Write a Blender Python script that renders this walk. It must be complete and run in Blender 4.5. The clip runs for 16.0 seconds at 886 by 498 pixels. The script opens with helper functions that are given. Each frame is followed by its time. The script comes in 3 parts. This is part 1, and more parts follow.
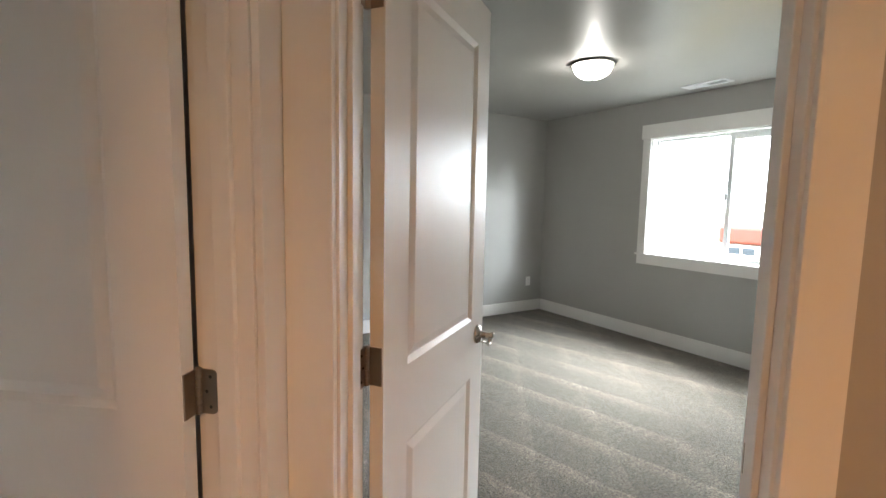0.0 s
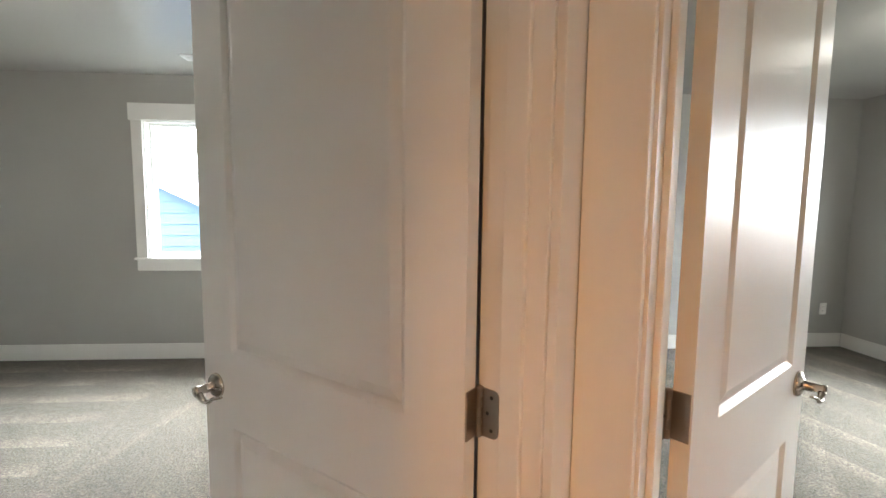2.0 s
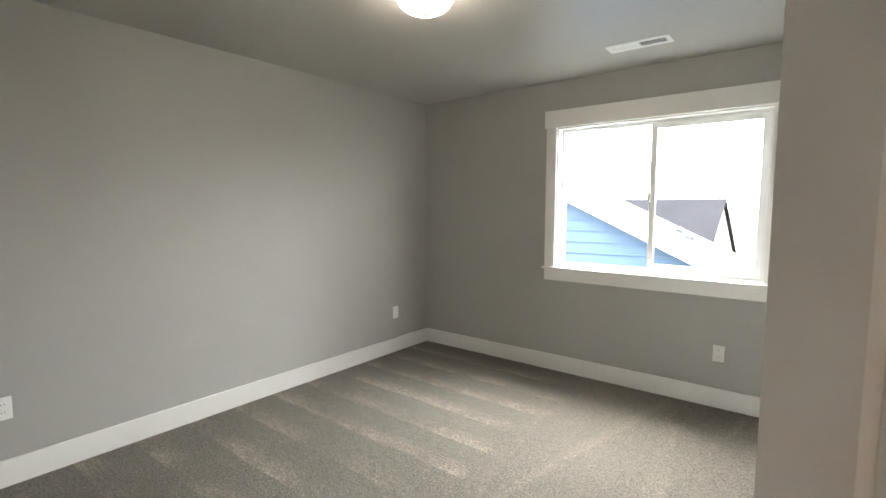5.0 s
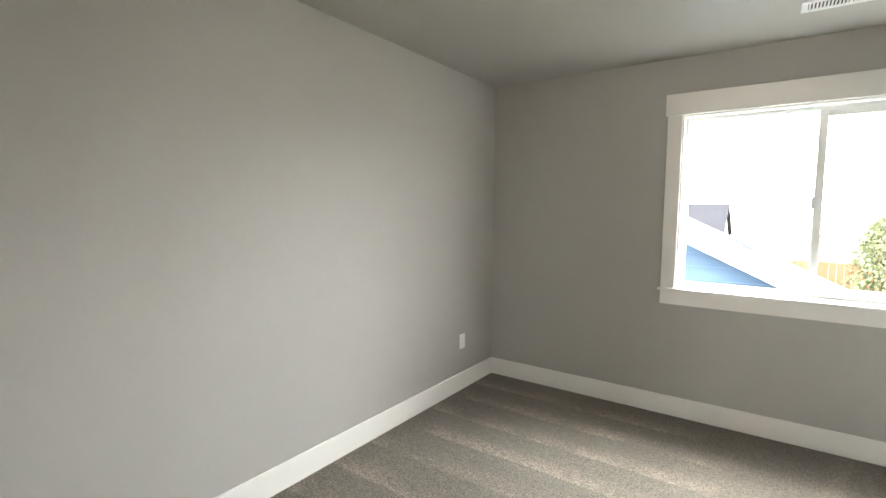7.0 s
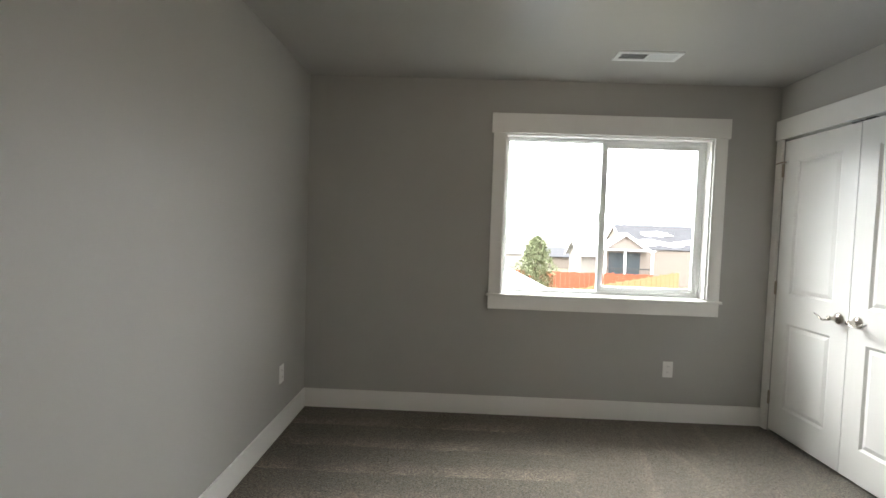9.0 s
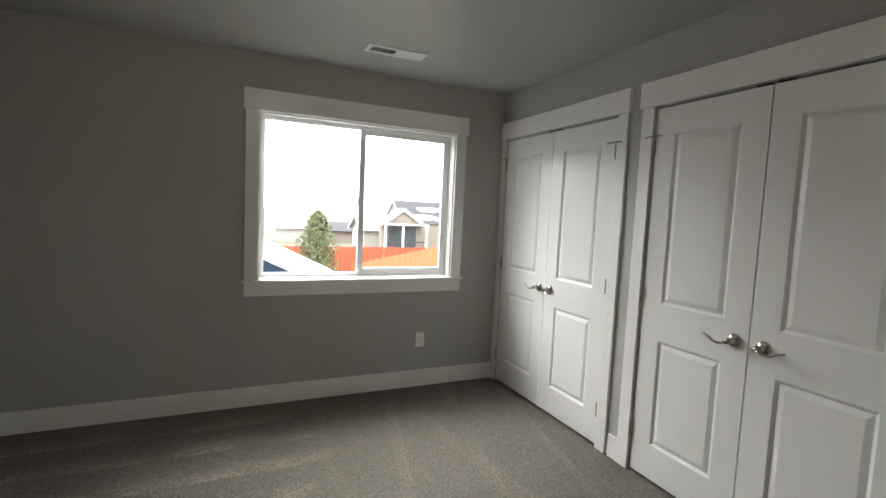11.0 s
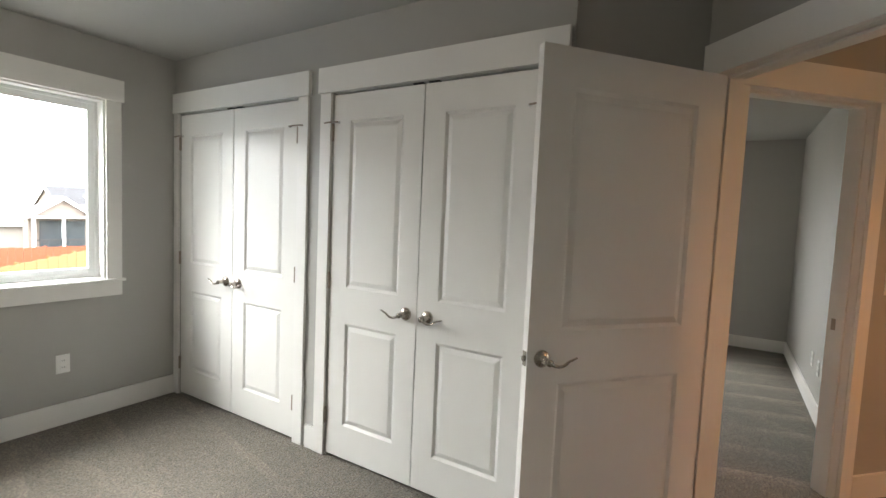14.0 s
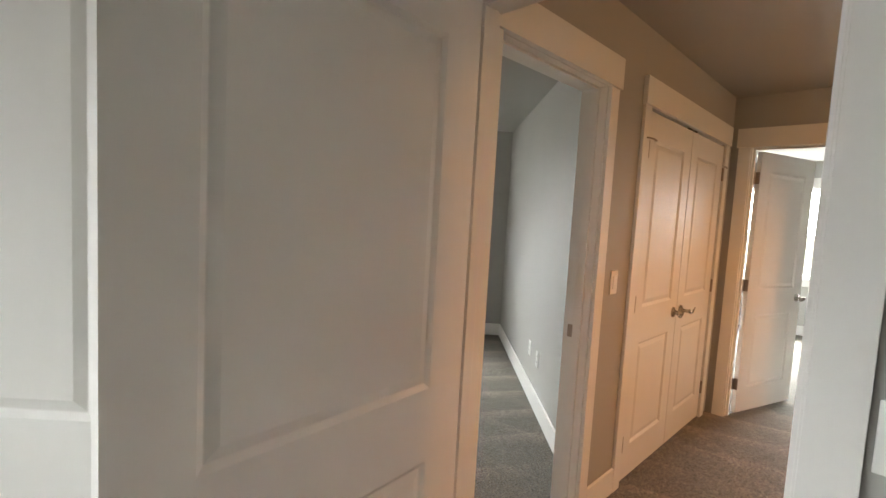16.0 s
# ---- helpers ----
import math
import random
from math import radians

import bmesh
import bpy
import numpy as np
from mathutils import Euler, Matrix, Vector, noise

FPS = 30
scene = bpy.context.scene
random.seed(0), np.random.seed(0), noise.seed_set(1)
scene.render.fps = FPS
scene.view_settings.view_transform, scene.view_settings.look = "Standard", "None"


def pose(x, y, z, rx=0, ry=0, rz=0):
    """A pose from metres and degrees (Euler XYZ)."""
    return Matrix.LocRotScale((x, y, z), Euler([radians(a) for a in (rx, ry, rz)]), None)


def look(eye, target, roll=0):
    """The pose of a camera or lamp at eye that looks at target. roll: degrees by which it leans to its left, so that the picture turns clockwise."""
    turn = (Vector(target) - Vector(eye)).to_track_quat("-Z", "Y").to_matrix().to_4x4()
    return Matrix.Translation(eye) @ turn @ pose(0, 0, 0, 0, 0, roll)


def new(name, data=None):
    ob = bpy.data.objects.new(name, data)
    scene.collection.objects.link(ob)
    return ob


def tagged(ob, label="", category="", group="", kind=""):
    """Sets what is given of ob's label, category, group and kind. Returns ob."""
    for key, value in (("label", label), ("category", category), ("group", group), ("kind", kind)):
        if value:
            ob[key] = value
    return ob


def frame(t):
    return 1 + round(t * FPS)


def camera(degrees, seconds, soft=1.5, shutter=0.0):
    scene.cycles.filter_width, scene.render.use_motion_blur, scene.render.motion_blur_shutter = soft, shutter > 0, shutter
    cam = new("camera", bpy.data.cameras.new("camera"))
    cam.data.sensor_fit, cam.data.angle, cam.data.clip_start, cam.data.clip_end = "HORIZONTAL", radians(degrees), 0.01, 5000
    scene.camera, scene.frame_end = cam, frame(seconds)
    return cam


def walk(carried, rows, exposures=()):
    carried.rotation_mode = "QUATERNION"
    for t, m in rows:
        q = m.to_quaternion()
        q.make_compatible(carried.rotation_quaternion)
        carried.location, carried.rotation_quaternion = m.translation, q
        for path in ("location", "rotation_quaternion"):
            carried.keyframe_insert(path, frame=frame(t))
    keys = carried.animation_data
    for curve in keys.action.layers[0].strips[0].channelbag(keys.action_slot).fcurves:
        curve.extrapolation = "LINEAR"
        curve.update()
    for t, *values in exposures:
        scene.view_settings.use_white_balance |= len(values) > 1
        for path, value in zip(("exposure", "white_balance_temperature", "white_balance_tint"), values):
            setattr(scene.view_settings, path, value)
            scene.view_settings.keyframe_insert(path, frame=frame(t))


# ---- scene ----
cam = camera(87.0, 16.0)
PATH = [
    (0, (3.685, -4.353, 1.389), (4.739, -2.665, 1.183), 1.1),
    (0.5, (3.674, -4.339, 1.383), (4.519, -2.538, 1.177), 1.1),
    (1, (3.653, -4.322, 1.386), (4.291, -2.438, 1.18), 0.9),
    (1.5, (3.644, -4.255, 1.392), (4.066, -2.31, 1.191), 0.8),
    (2.4, (3.571, -4.087, 1.377), (3.498, -2.098, 1.185), 0.5),
    (3, (3.467, -3.975, 1.382), (3.055, -2.027, 1.191), 0.3),
    (3.5, (3.405, -3.911, 1.383), (2.721, -2.04, 1.202), 0.3),
    (4, (3.335, -3.839, 1.391), (2.436, -2.062, 1.208), -0.1),
    (4.5, (3.21, -3.767, 1.419), (2.136, -2.09, 1.231), -0.4),
    (5, (3.104, -3.662, 1.402), (1.871, -2.098, 1.22), 0.0),
    (7.3, (1.846, -3.454, 1.418), (0.732, -1.8, 1.257), 0.7),
    (7.5, (1.792, -3.43, 1.392), (0.742, -1.734, 1.246), 1.2),
    (8, (1.511, -3.384, 1.415), (0.776, -1.53, 1.258), 1.5),
    (8.5, (1.248, -3.401, 1.349), (0.867, -1.44, 1.243), 1.8),
    (9, (1.076, -3.383, 1.341), (1.028, -1.385, 1.257), 2.0),
    (9.5, (1.079, -3.413, 1.34), (1.276, -1.425, 1.256), 1.8),
    (10, (1.133, -3.435, 1.367), (1.562, -1.485, 1.259), 1.8),
    (10.2, (1.232, -3.421, 1.414), (1.721, -1.486, 1.286), 2.2),
    (12.3, (1.244, -3.48, 1.422), (2.609, -2.026, 1.273), 2.1),
    (12.5, (1.254, -3.481, 1.417), (2.66, -2.066, 1.272), 2.2),
    (13, (1.277, -3.482, 1.413), (2.775, -2.164, 1.267), 2.2),
    (13.5, (1.331, -3.487, 1.401), (2.918, -2.278, 1.258), 2.3),
    (14, (1.445, -3.454, 1.401), (3.148, -2.416, 1.259), 2.5),
    (14.5, (1.638, -3.383, 1.439), (3.478, -2.618, 1.278), 2.6),
    (15, (1.865, -3.34, 1.457), (3.793, -2.838, 1.288), 3.3),
    (15.5, (2.16, -3.313, 1.455), (4.136, -3.047, 1.296), 3.0),
    (16, (2.422, -3.32, 1.448), (4.415, -3.334, 1.289), 3.2),
]
EXPOSURES = [(0.0, 1.15, 6050, 5), (1.0, 1.35, 6100, 4), (2.0, 1.5, 6150, 4), (3.0, 1.55, 6250, 6), (4.0, 1.4, 6450, 7), (5.0, 1.2, 6550, 7), (7.5, 1.55, 6550, 7), (8.0, 1.45, 6550, 7), (8.5, 1.1, 6550, 7), (9.0, 0.5, 6550, 7),
             (10.0, -0.2, 6550, 7), (12.5, 0.65, 6600, 7), (14.5, 0.8, 6600, 7), (15.5, 1.2, 6450, 6), (16.0, 1.25, 6400, 6)]
SKY, VEIL = 0.15, 75.0
DAY_A, DAY_B, DAY_E = 275, 490, 1500
BULB_A, BULB_B, BULB_HALL, FILL_FAR = 4.5, 3.5, 17, 38
walk(cam, [(t, look(eye, target, roll)) for t, eye, target, roll in PATH], EXPOSURES)

# ---- world, daylight, lamps ----
world = bpy.data.worlds.new("overcast_sky")
scene.world = world
world.use_nodes = True
wn = world.node_tree
sky = wn.nodes.new("ShaderNodeTexSky")
sky.sky_type, sky.sun_disc = "NISHITA", False
sky.sun_elevation, sky.sun_rotation, sky.air_density, sky.dust_density = radians(42), radians(210), 1.0, 1.5
soft_sky = wn.nodes.new("ShaderNodeHueSaturation")
soft_sky.inputs["Saturation"].default_value = 0.35
wn.links.new(sky.outputs[0], soft_sky.inputs["Color"])
cloud = wn.nodes.new("ShaderNodeMixRGB")   # a veil of bright cloud over the blue
cloud.inputs[0].default_value, cloud.inputs[2].default_value = 0.8, (VEIL, VEIL * 1.01, VEIL * 1.03, 1)
wn.links.new(soft_sky.outputs[0], cloud.inputs[1])
wn.links.new(cloud.outputs[0], wn.nodes["Background"].inputs[0])
wn.nodes["Background"].inputs[1].default_value = SKY

sun = new("sun", bpy.data.lights.new("sun", "SUN"))
sun.data.energy, sun.data.angle, sun.data.color = 1.4, radians(12), (1, 0.96, 0.9)
sun.matrix_basis = pose(0, 0, 20, 48, 0, -30)


def bulb(name, place, watts, colour, radius=0.07):
    ob = new(name, bpy.data.lights.new(name, "POINT"))
    ob.data.energy, ob.data.color, ob.data.shadow_soft_size = watts, colour, radius
    ob.location = place
    return ob


HALL = Matrix.Rotation(radians(-45), 4, "Z")  # hall axes: a runs out along the hall, b to the second bedroom
WALL_B = 0.362       # the long hall wall, in b
DOOR_WALL = 5.042     # the bedroom's slanted door wall, in a
HALL_END = 8.1
CEIL = 2.42


def hall(a, b, z=0.0):
    return HALL @ Vector((a, b, z))




def sky_lamp(name, m, width, height, watts):
    """An area lamp added outside a window, out of view, for most of the room's daylight."""
    ob = new(name, bpy.data.lights.new(name, "AREA"))
    ob.data.shape, ob.data.size, ob.data.size_y = "RECTANGLE", width, height
    ob.data.energy, ob.data.color = watts, (0.95, 0.985, 1.0)
    ob.matrix_basis = m
    return ob


# added lamps, hung too high to be seen through the glass
sky_lamp("sky_fill_bedroom", look((2.15, 1.5, 2.85), (2.15, -1.3, 0.98)), 2.6, 1.5, DAY_A)
sky_lamp("sky_fill_second_bedroom", look((9.55, -2.1, 3.0), (6.8, -2.1, 0.9)), 2.6, 1.5, DAY_B)
sky_lamp("sky_fill_end_room", look(hall(13.8, 0, 3.0), hall(10.5, 0, 0.6)), 3.0, 1.5, DAY_E)
WARM = (1.0, 0.42, 0.13)
LAMP_A, LAMP_B, LAMP_HALL = (1.615, -1.91), (6.5, -1.89), hall(5.56, -1.66)
bulb("bulb_bedroom", (LAMP_A[0], LAMP_A[1], 2.325), BULB_A, (1.0, 0.84, 0.68), 0.03)
bulb("bulb_second_bedroom", (LAMP_B[0], LAMP_B[1], 2.325), BULB_B, (1.0, 0.9, 0.8), 0.03)
# a second hall lamp, added out of view to brighten the hall closet
LAMP_ADDED = hall(7.35, -1.45)
for name, place, watts in (("bulb_hall", LAMP_HALL, BULB_HALL), ("fill_hall_far", LAMP_ADDED, FILL_FAR)):   # spots point down to keep light off the hall ceiling
    ob = new(name, bpy.data.lights.new(name, "SPOT"))
    ob.data.energy, ob.data.color, ob.data.shadow_soft_size = watts, WARM, 0.09
    ob.data.spot_size, ob.data.spot_blend = radians(160), 0.6
    ob.location = (place[0], place[1], 2.325)


# ---- materials ----
def material(name, colour, rough=0.5, metal=0.0, grain=300.0, depth=0.0004, spread=0.04, blotch=2.0, bump=0.3, gloss=0.5):
    """A painted, metal or stone surface: fine relief, and tone that drifts at two scales."""
    mat = bpy.data.materials.new(name)
    mat.use_nodes = True
    nt = mat.node_tree
    n, l = nt.nodes, nt.links
    p = n["Principled BSDF"]
    p.inputs["Roughness"].default_value, p.inputs["Metallic"].default_value = rough, metal
    p.inputs["Specular IOR Level"].default_value = gloss
    co = n.new("ShaderNodeTexCoord")
    fine, wide = n.new("ShaderNodeTexNoise"), n.new("ShaderNodeTexNoise")
    fine.inputs["Scale"].default_value, wide.inputs["Scale"].default_value = grain, blotch
    fine.inputs["Detail"].default_value, wide.inputs["Detail"].default_value = 3, 4
    for tex in (fine, wide):
        l.new(co.outputs["Object"], tex.inputs["Vector"])
    both = n.new("ShaderNodeMath")
    both.operation = "MULTIPLY_ADD"
    both.inputs[1].default_value = 0.35
    l.new(fine.outputs["Fac"], both.inputs[0])
    l.new(wide.outputs["Fac"], both.inputs[2])
    ramp = n.new("ShaderNodeMapRange")
    ramp.inputs["From Min"].default_value, ramp.inputs["From Max"].default_value = 0.3, 1.05
    ramp.inputs["To Min"].default_value, ramp.inputs["To Max"].default_value = 1 - spread, 1 + spread
    l.new(both.outputs[0], ramp.inputs["Value"])
    tone = n.new("ShaderNodeVectorMath")
    tone.operation = "SCALE"
    tone.inputs[0].default_value = colour
    l.new(ramp.outputs[0], tone.inputs["Scale"])
    l.new(tone.outputs[0], p.inputs["Base Color"])
    if bump:
        b = n.new("ShaderNodeBump")
        b.inputs["Strength"].default_value, b.inputs["Distance"].default_value = bump, depth
        l.new(fine.outputs["Fac"], b.inputs["Height"])
        l.new(b.outputs[0], p.inputs["Normal"])
    return mat


def carpet_material(name, colour, stripes):
    """Cut-pile carpet: twisted tufts, shading where the vacuum pushed the pile over in strokes."""
    mat = bpy.data.materials.new(name)
    mat.use_nodes = True
    nt = mat.node_tree
    n, l = nt.nodes, nt.links
    p = n["Principled BSDF"]
    p.inputs["Roughness"].default_value = 0.95
    p.inputs["Specular IOR Level"].default_value = 0.1
    p.inputs["Sheen Weight"].default_value = 0.25
    co = n.new("ShaderNodeTexCoord")

    def noise_at(scale, detail=2.0, rough=0.6):
        t = n.new("ShaderNodeTexNoise")
        t.inputs["Scale"].default_value, t.inputs["Detail"].default_value, t.inputs["Roughness"].default_value = scale, detail, rough
        l.new(co.outputs["Object"], t.inputs["Vector"])
        return t.outputs["Fac"]

    def ranged(value, a, b, lo, hi):
        m = n.new("ShaderNodeMapRange")
        for key, v in (("From Min", a), ("From Max", b), ("To Min", lo), ("To Max", hi)):
            m.inputs[key].default_value = v
        l.new(value, m.inputs["Value"])
        return m.outputs[0]

    def times(x, y):
        m = n.new("ShaderNodeMath")
        m.operation = "MULTIPLY"
        l.new(x, m.inputs[0])
        l.new(y, m.inputs[1])
        return m.outputs[0]

    split = n.new("ShaderNodeSeparateXYZ")
    l.new(co.outputs["Object"], split.inputs[0])
    tuft = n.new("ShaderNodeTexVoronoi")
    tuft.inputs["Scale"].default_value = 170
    l.new(co.outputs["Object"], tuft.inputs["Vector"])
    tone = times(ranged(noise_at(90, 3), 0.36, 0.64, 0.4, 1.6), ranged(noise_at(2.2, 3), 0.3, 0.7, 0.92, 1.08))
    tone = times(tone, ranged(tuft.outputs["Distance"], 0.0, 0.6, 1.15, 0.7))
    tone = times(tone, ranged(noise_at(24, 4), 0.35, 0.65, 0.84, 1.16))
    for angle, period, lo, hi, sharp, west, east in stripes:
        turn = n.new("ShaderNodeMapping")
        turn.inputs["Rotation"].default_value = (0, 0, radians(angle))
        l.new(co.outputs["Object"], turn.inputs["Vector"])
        w = n.new("ShaderNodeTexWave")
        w.wave_profile = "SAW"
        w.inputs["Scale"].default_value = 0.314 / period
        w.inputs["Distortion"].default_value, w.inputs["Detail"].default_value, w.inputs["Detail Scale"].default_value = 0.5, 3.0, 1.6
        l.new(turn.outputs[0], w.inputs["Vector"])
        line = ranged(w.outputs["Fac"], sharp, 1.0, 0.0, 1.0)
        patch = ranged(noise_at(1.1 + 0.013 * angle, 3), 0.4, 0.58, 0.2, 1.0)
        ragged = ranged(noise_at(30, 4, 0.8), 0.35, 0.65, 0.2, 1.35)
        wander = n.new("ShaderNodeMath")
        wander.operation = "MULTIPLY_ADD"
        wander.inputs[1].default_value = 0.5
        l.new(noise_at(1.7, 2), wander.inputs[0])
        l.new(split.outputs["X"], wander.inputs[2])
        within = times(ranged(wander.outputs[0], west + 0.22, west + 0.28, 0.0, 1.0), ranged(wander.outputs[0], east + 0.22, east + 0.28, 1.0, 0.0))
        tone = times(tone, ranged(times(times(times(line, patch), ragged), within), 0.0, 1.0, lo, hi))
    shade = n.new("ShaderNodeVectorMath")
    shade.operation = "SCALE"
    shade.inputs[0].default_value = colour
    l.new(tone, shade.inputs["Scale"])
    l.new(shade.outputs[0], p.inputs["Base Color"])
    b = n.new("ShaderNodeBump")
    b.inputs["Strength"].default_value, b.inputs["Distance"].default_value = 1.0, 0.012
    l.new(noise_at(140, 3, 0.7), b.inputs["Height"])
    l.new(b.outputs[0], p.inputs["Normal"])
    return mat


def glass_material(name):
    mat = bpy.data.materials.new(name)
    mat.use_nodes = True
    p = mat.node_tree.nodes["Principled BSDF"]
    p.inputs["Roughness"].default_value, p.inputs["Transmission Weight"].default_value, p.inputs["IOR"].default_value = 0.0, 1.0, 1.05
    return mat


def glowing(name, colour, strength):
    mat = bpy.data.materials.new(name)
    mat.use_nodes = True
    p = mat.node_tree.nodes["Principled BSDF"]
    p.inputs["Base Color"].default_value = (0.85, 0.84, 0.8, 1)
    p.inputs["Roughness"].default_value = 0.35
    p.inputs["Emission Color"].default_value, p.inputs["Emission Strength"].default_value = (*colour, 1), strength
    return mat


WALL = material("grey_eggshell_wall_paint", (0.395, 0.383, 0.36), 0.55, grain=260, depth=0.0008, spread=0.03, bump=0.35)
CEILING = material("grey_ceiling_paint", (0.40, 0.39, 0.37), 0.36, grain=180, depth=0.0008, spread=0.03, bump=0.3)
WHITE = material("white_semigloss_trim", (0.78, 0.765, 0.735), 0.38, grain=90, depth=0.0003, spread=0.025, bump=0.2)
DOOR_WHITE = material("white_door_enamel", (0.77, 0.755, 0.725), 0.31, grain=240, depth=0.0003, spread=0.02, bump=0.25, gloss=0.26)
VINYL = material("white_window_vinyl", (0.8, 0.81, 0.8), 0.35, spread=0.01, bump=0)
PLATE = material("white_plastic_plate", (0.82, 0.81, 0.78), 0.3, spread=0.01, bump=0)
DARK = material("dark_slot", (0.03, 0.03, 0.03), 0.7, spread=0.1, bump=0)
NICKEL = material("brushed_nickel", (0.5, 0.46, 0.41), 0.24, metal=1.0, grain=500, depth=0.0001, spread=0.08, bump=0.2)
HINGE = material("satin_nickel_hinge", (0.34, 0.29, 0.245), 0.4, metal=1.0, grain=400, depth=0.0001, spread=0.12, bump=0.2)
RIM = material("pale_satin_nickel", (0.74, 0.71, 0.66), 0.42, metal=1.0, grain=400, depth=0.0001, spread=0.05, bump=0.15)
RUBBER = material("white_rubber_tip", (0.7, 0.7, 0.68), 0.6, spread=0.05, bump=0)
CARPET = carpet_material("grey_beige_cut_pile_carpet", (0.205, 0.171, 0.13), [(90, 0.3, 0.92, 1.85, 0.5, -1.0, 1.75), (12, 0.47, 0.99, 1.4, 0.8, 1.78, 4.0), (-9, 0.8, 0.98, 1.25, 0.85, 1.78, 4.0), (-14, 0.36, 0.95, 1.8, 0.6, 4.2, 9.0), (38, 0.45, 0.97, 1.35, 0.72, 4.2, 9.0)])
GLASS = glass_material("clear_window_glass")
SHADE_A = glowing("frosted_glass_lit", (1.0, 0.93, 0.84), 5)
SHADE_HALL = glowing("frosted_glass_lit_warm", (1.0, 0.62, 0.32), 6)


# ---- mesh helpers ----
def box(bm, x0, x1, y0, y1, z0, z1, bevel=0.0, m=None):
    """A block from corner to corner, its edges rounded by bevel."""
    made = bmesh.ops.create_cube(bm, size=1.0)["verts"]
    t = Matrix.Translation(((x0 + x1) / 2, (y0 + y1) / 2, (z0 + z1) / 2)) @ Matrix.Diagonal((abs(x1 - x0), abs(y1 - y0), abs(z1 - z0), 1))
    bmesh.ops.transform(bm, matrix=(m @ t) if m else t, verts=made)
    if bevel:
        bmesh.ops.bevel(bm, geom=list({e for v in made for e in v.link_edges}), offset=bevel, segments=2, affect="EDGES", profile=0.5)
    return bm


def blocks(*items, bevel=0.0, m=None):
    bm = bmesh.new()
    for it in items:
        box(bm, *it, bevel=bevel, m=m)
    return bm


def lathe(bm, profile, m, steps=28):
    """A turned body: (radius, height) pairs round the z axis of m."""
    rings = []
    for r, h in profile:
        if r < 1e-6:
            rings.append([bm.verts.new(m @ Vector((0, 0, h)))])
        else:
            rings.append([bm.verts.new(m @ Vector((r * math.cos(2 * math.pi * k / steps), r * math.sin(2 * math.pi * k / steps), h))) for k in range(steps)])
    for p, q in zip(rings, rings[1:]):
        for k in range(steps):
            j = (k + 1) % steps
            ring = [p[k % len(p)], p[j % len(p)], q[j % len(q)], q[k % len(q)]]
            bm.faces.new(list(dict.fromkeys(ring)))
    bmesh.ops.recalc_face_normals(bm, faces=bm.faces)
    return bm


def sweep(bm, points, radii, squash=1.0, steps=10):
    """A bar along points, of the given radii."""
    rings = []
    for i, (c, r) in enumerate(zip(points, radii)):
        ahead = (Vector(points[min(i + 1, len(points) - 1)]) - Vector(points[max(i - 1, 0)])).normalized()
        side = ahead.cross(Vector((0, 0, 1)))
        side = side.normalized() if side.length > 1e-4 else Vector((1, 0, 0))
        up = side.cross(ahead)
        rings.append([bm.verts.new(Vector(c) + r * (math.cos(2 * math.pi * k / steps) * side + squash * math.sin(2 * math.pi * k / steps) * up)) for k in range(steps)])
    for p, q in zip(rings, rings[1:]):
        for k in range(steps):
            j = (k + 1) % steps
            bm.faces.new((p[k], p[j], q[j], q[k]))
    bm.faces.new(rings[0][::-1])
    bm.faces.new(rings[-1])
    bmesh.ops.recalc_face_normals(bm, faces=bm.faces)
    return bm


def mesh_of(name, bm, mat, smooth=False):
    me = bpy.data.meshes.new(name)
    bm.to_mesh(me)
    bm.free()
    me.materials.append(mat)
    if smooth:
        for p in me.polygons:
            p.use_smooth = True
    return me


def part(name, bm, mat, parent, label="", smooth=False):
    ob = new(name, mesh_of(name, bm, mat, smooth))
    ob.parent = parent
    return tagged(ob, label) if label else ob


def thing(name, m, label, category, group="", kind=""):
    ob = new(name)
    ob.empty_display_size = 0.1
    ob.matrix_basis = m
    return tagged(ob, label, category, group, kind)


def structure(name, bm, mat, label, category, m=None):
    ob = new(name, mesh_of(name, bm, mat))
    if m:
        ob.matrix_basis = m
    return tagged(ob, label, category, kind="structure")


def wall_mesh(x0, x1, y0, y1, holes=(), z1=CEIL):
    """A wall from x0 to x1, y0 to y1 thick, with openings (x0, x1, z0, z1) through it."""
    bm = bmesh.new()
    at = x0
    for h0, h1, s, t in sorted(holes):
        if h0 > at:
            box(bm, at, h0, y0, y1, 0, z1)
        if s > 0:
            box(bm, h0, h1, y0, y1, 0, s)
        if t < z1:
            box(bm, h0, h1, y0, y1, t, z1)
        at = h1
    if x1 > at:
        box(bm, at, x1, y0, y1, 0, z1)
    bmesh.ops.remove_doubles(bm, verts=bm.verts, dist=0.0002)
    return bm


# ---- floors, ceilings, walls ----
OPEN_Z = 2.042
WIN_X, WIN_Z = (1.42, 2.89), (0.893, 2.045)
WINB_Y = (-2.88, -1.41)
TURN = Matrix.Rotation(radians(90), 4, "Z")   # a wall that runs north: local x is north, local y is west

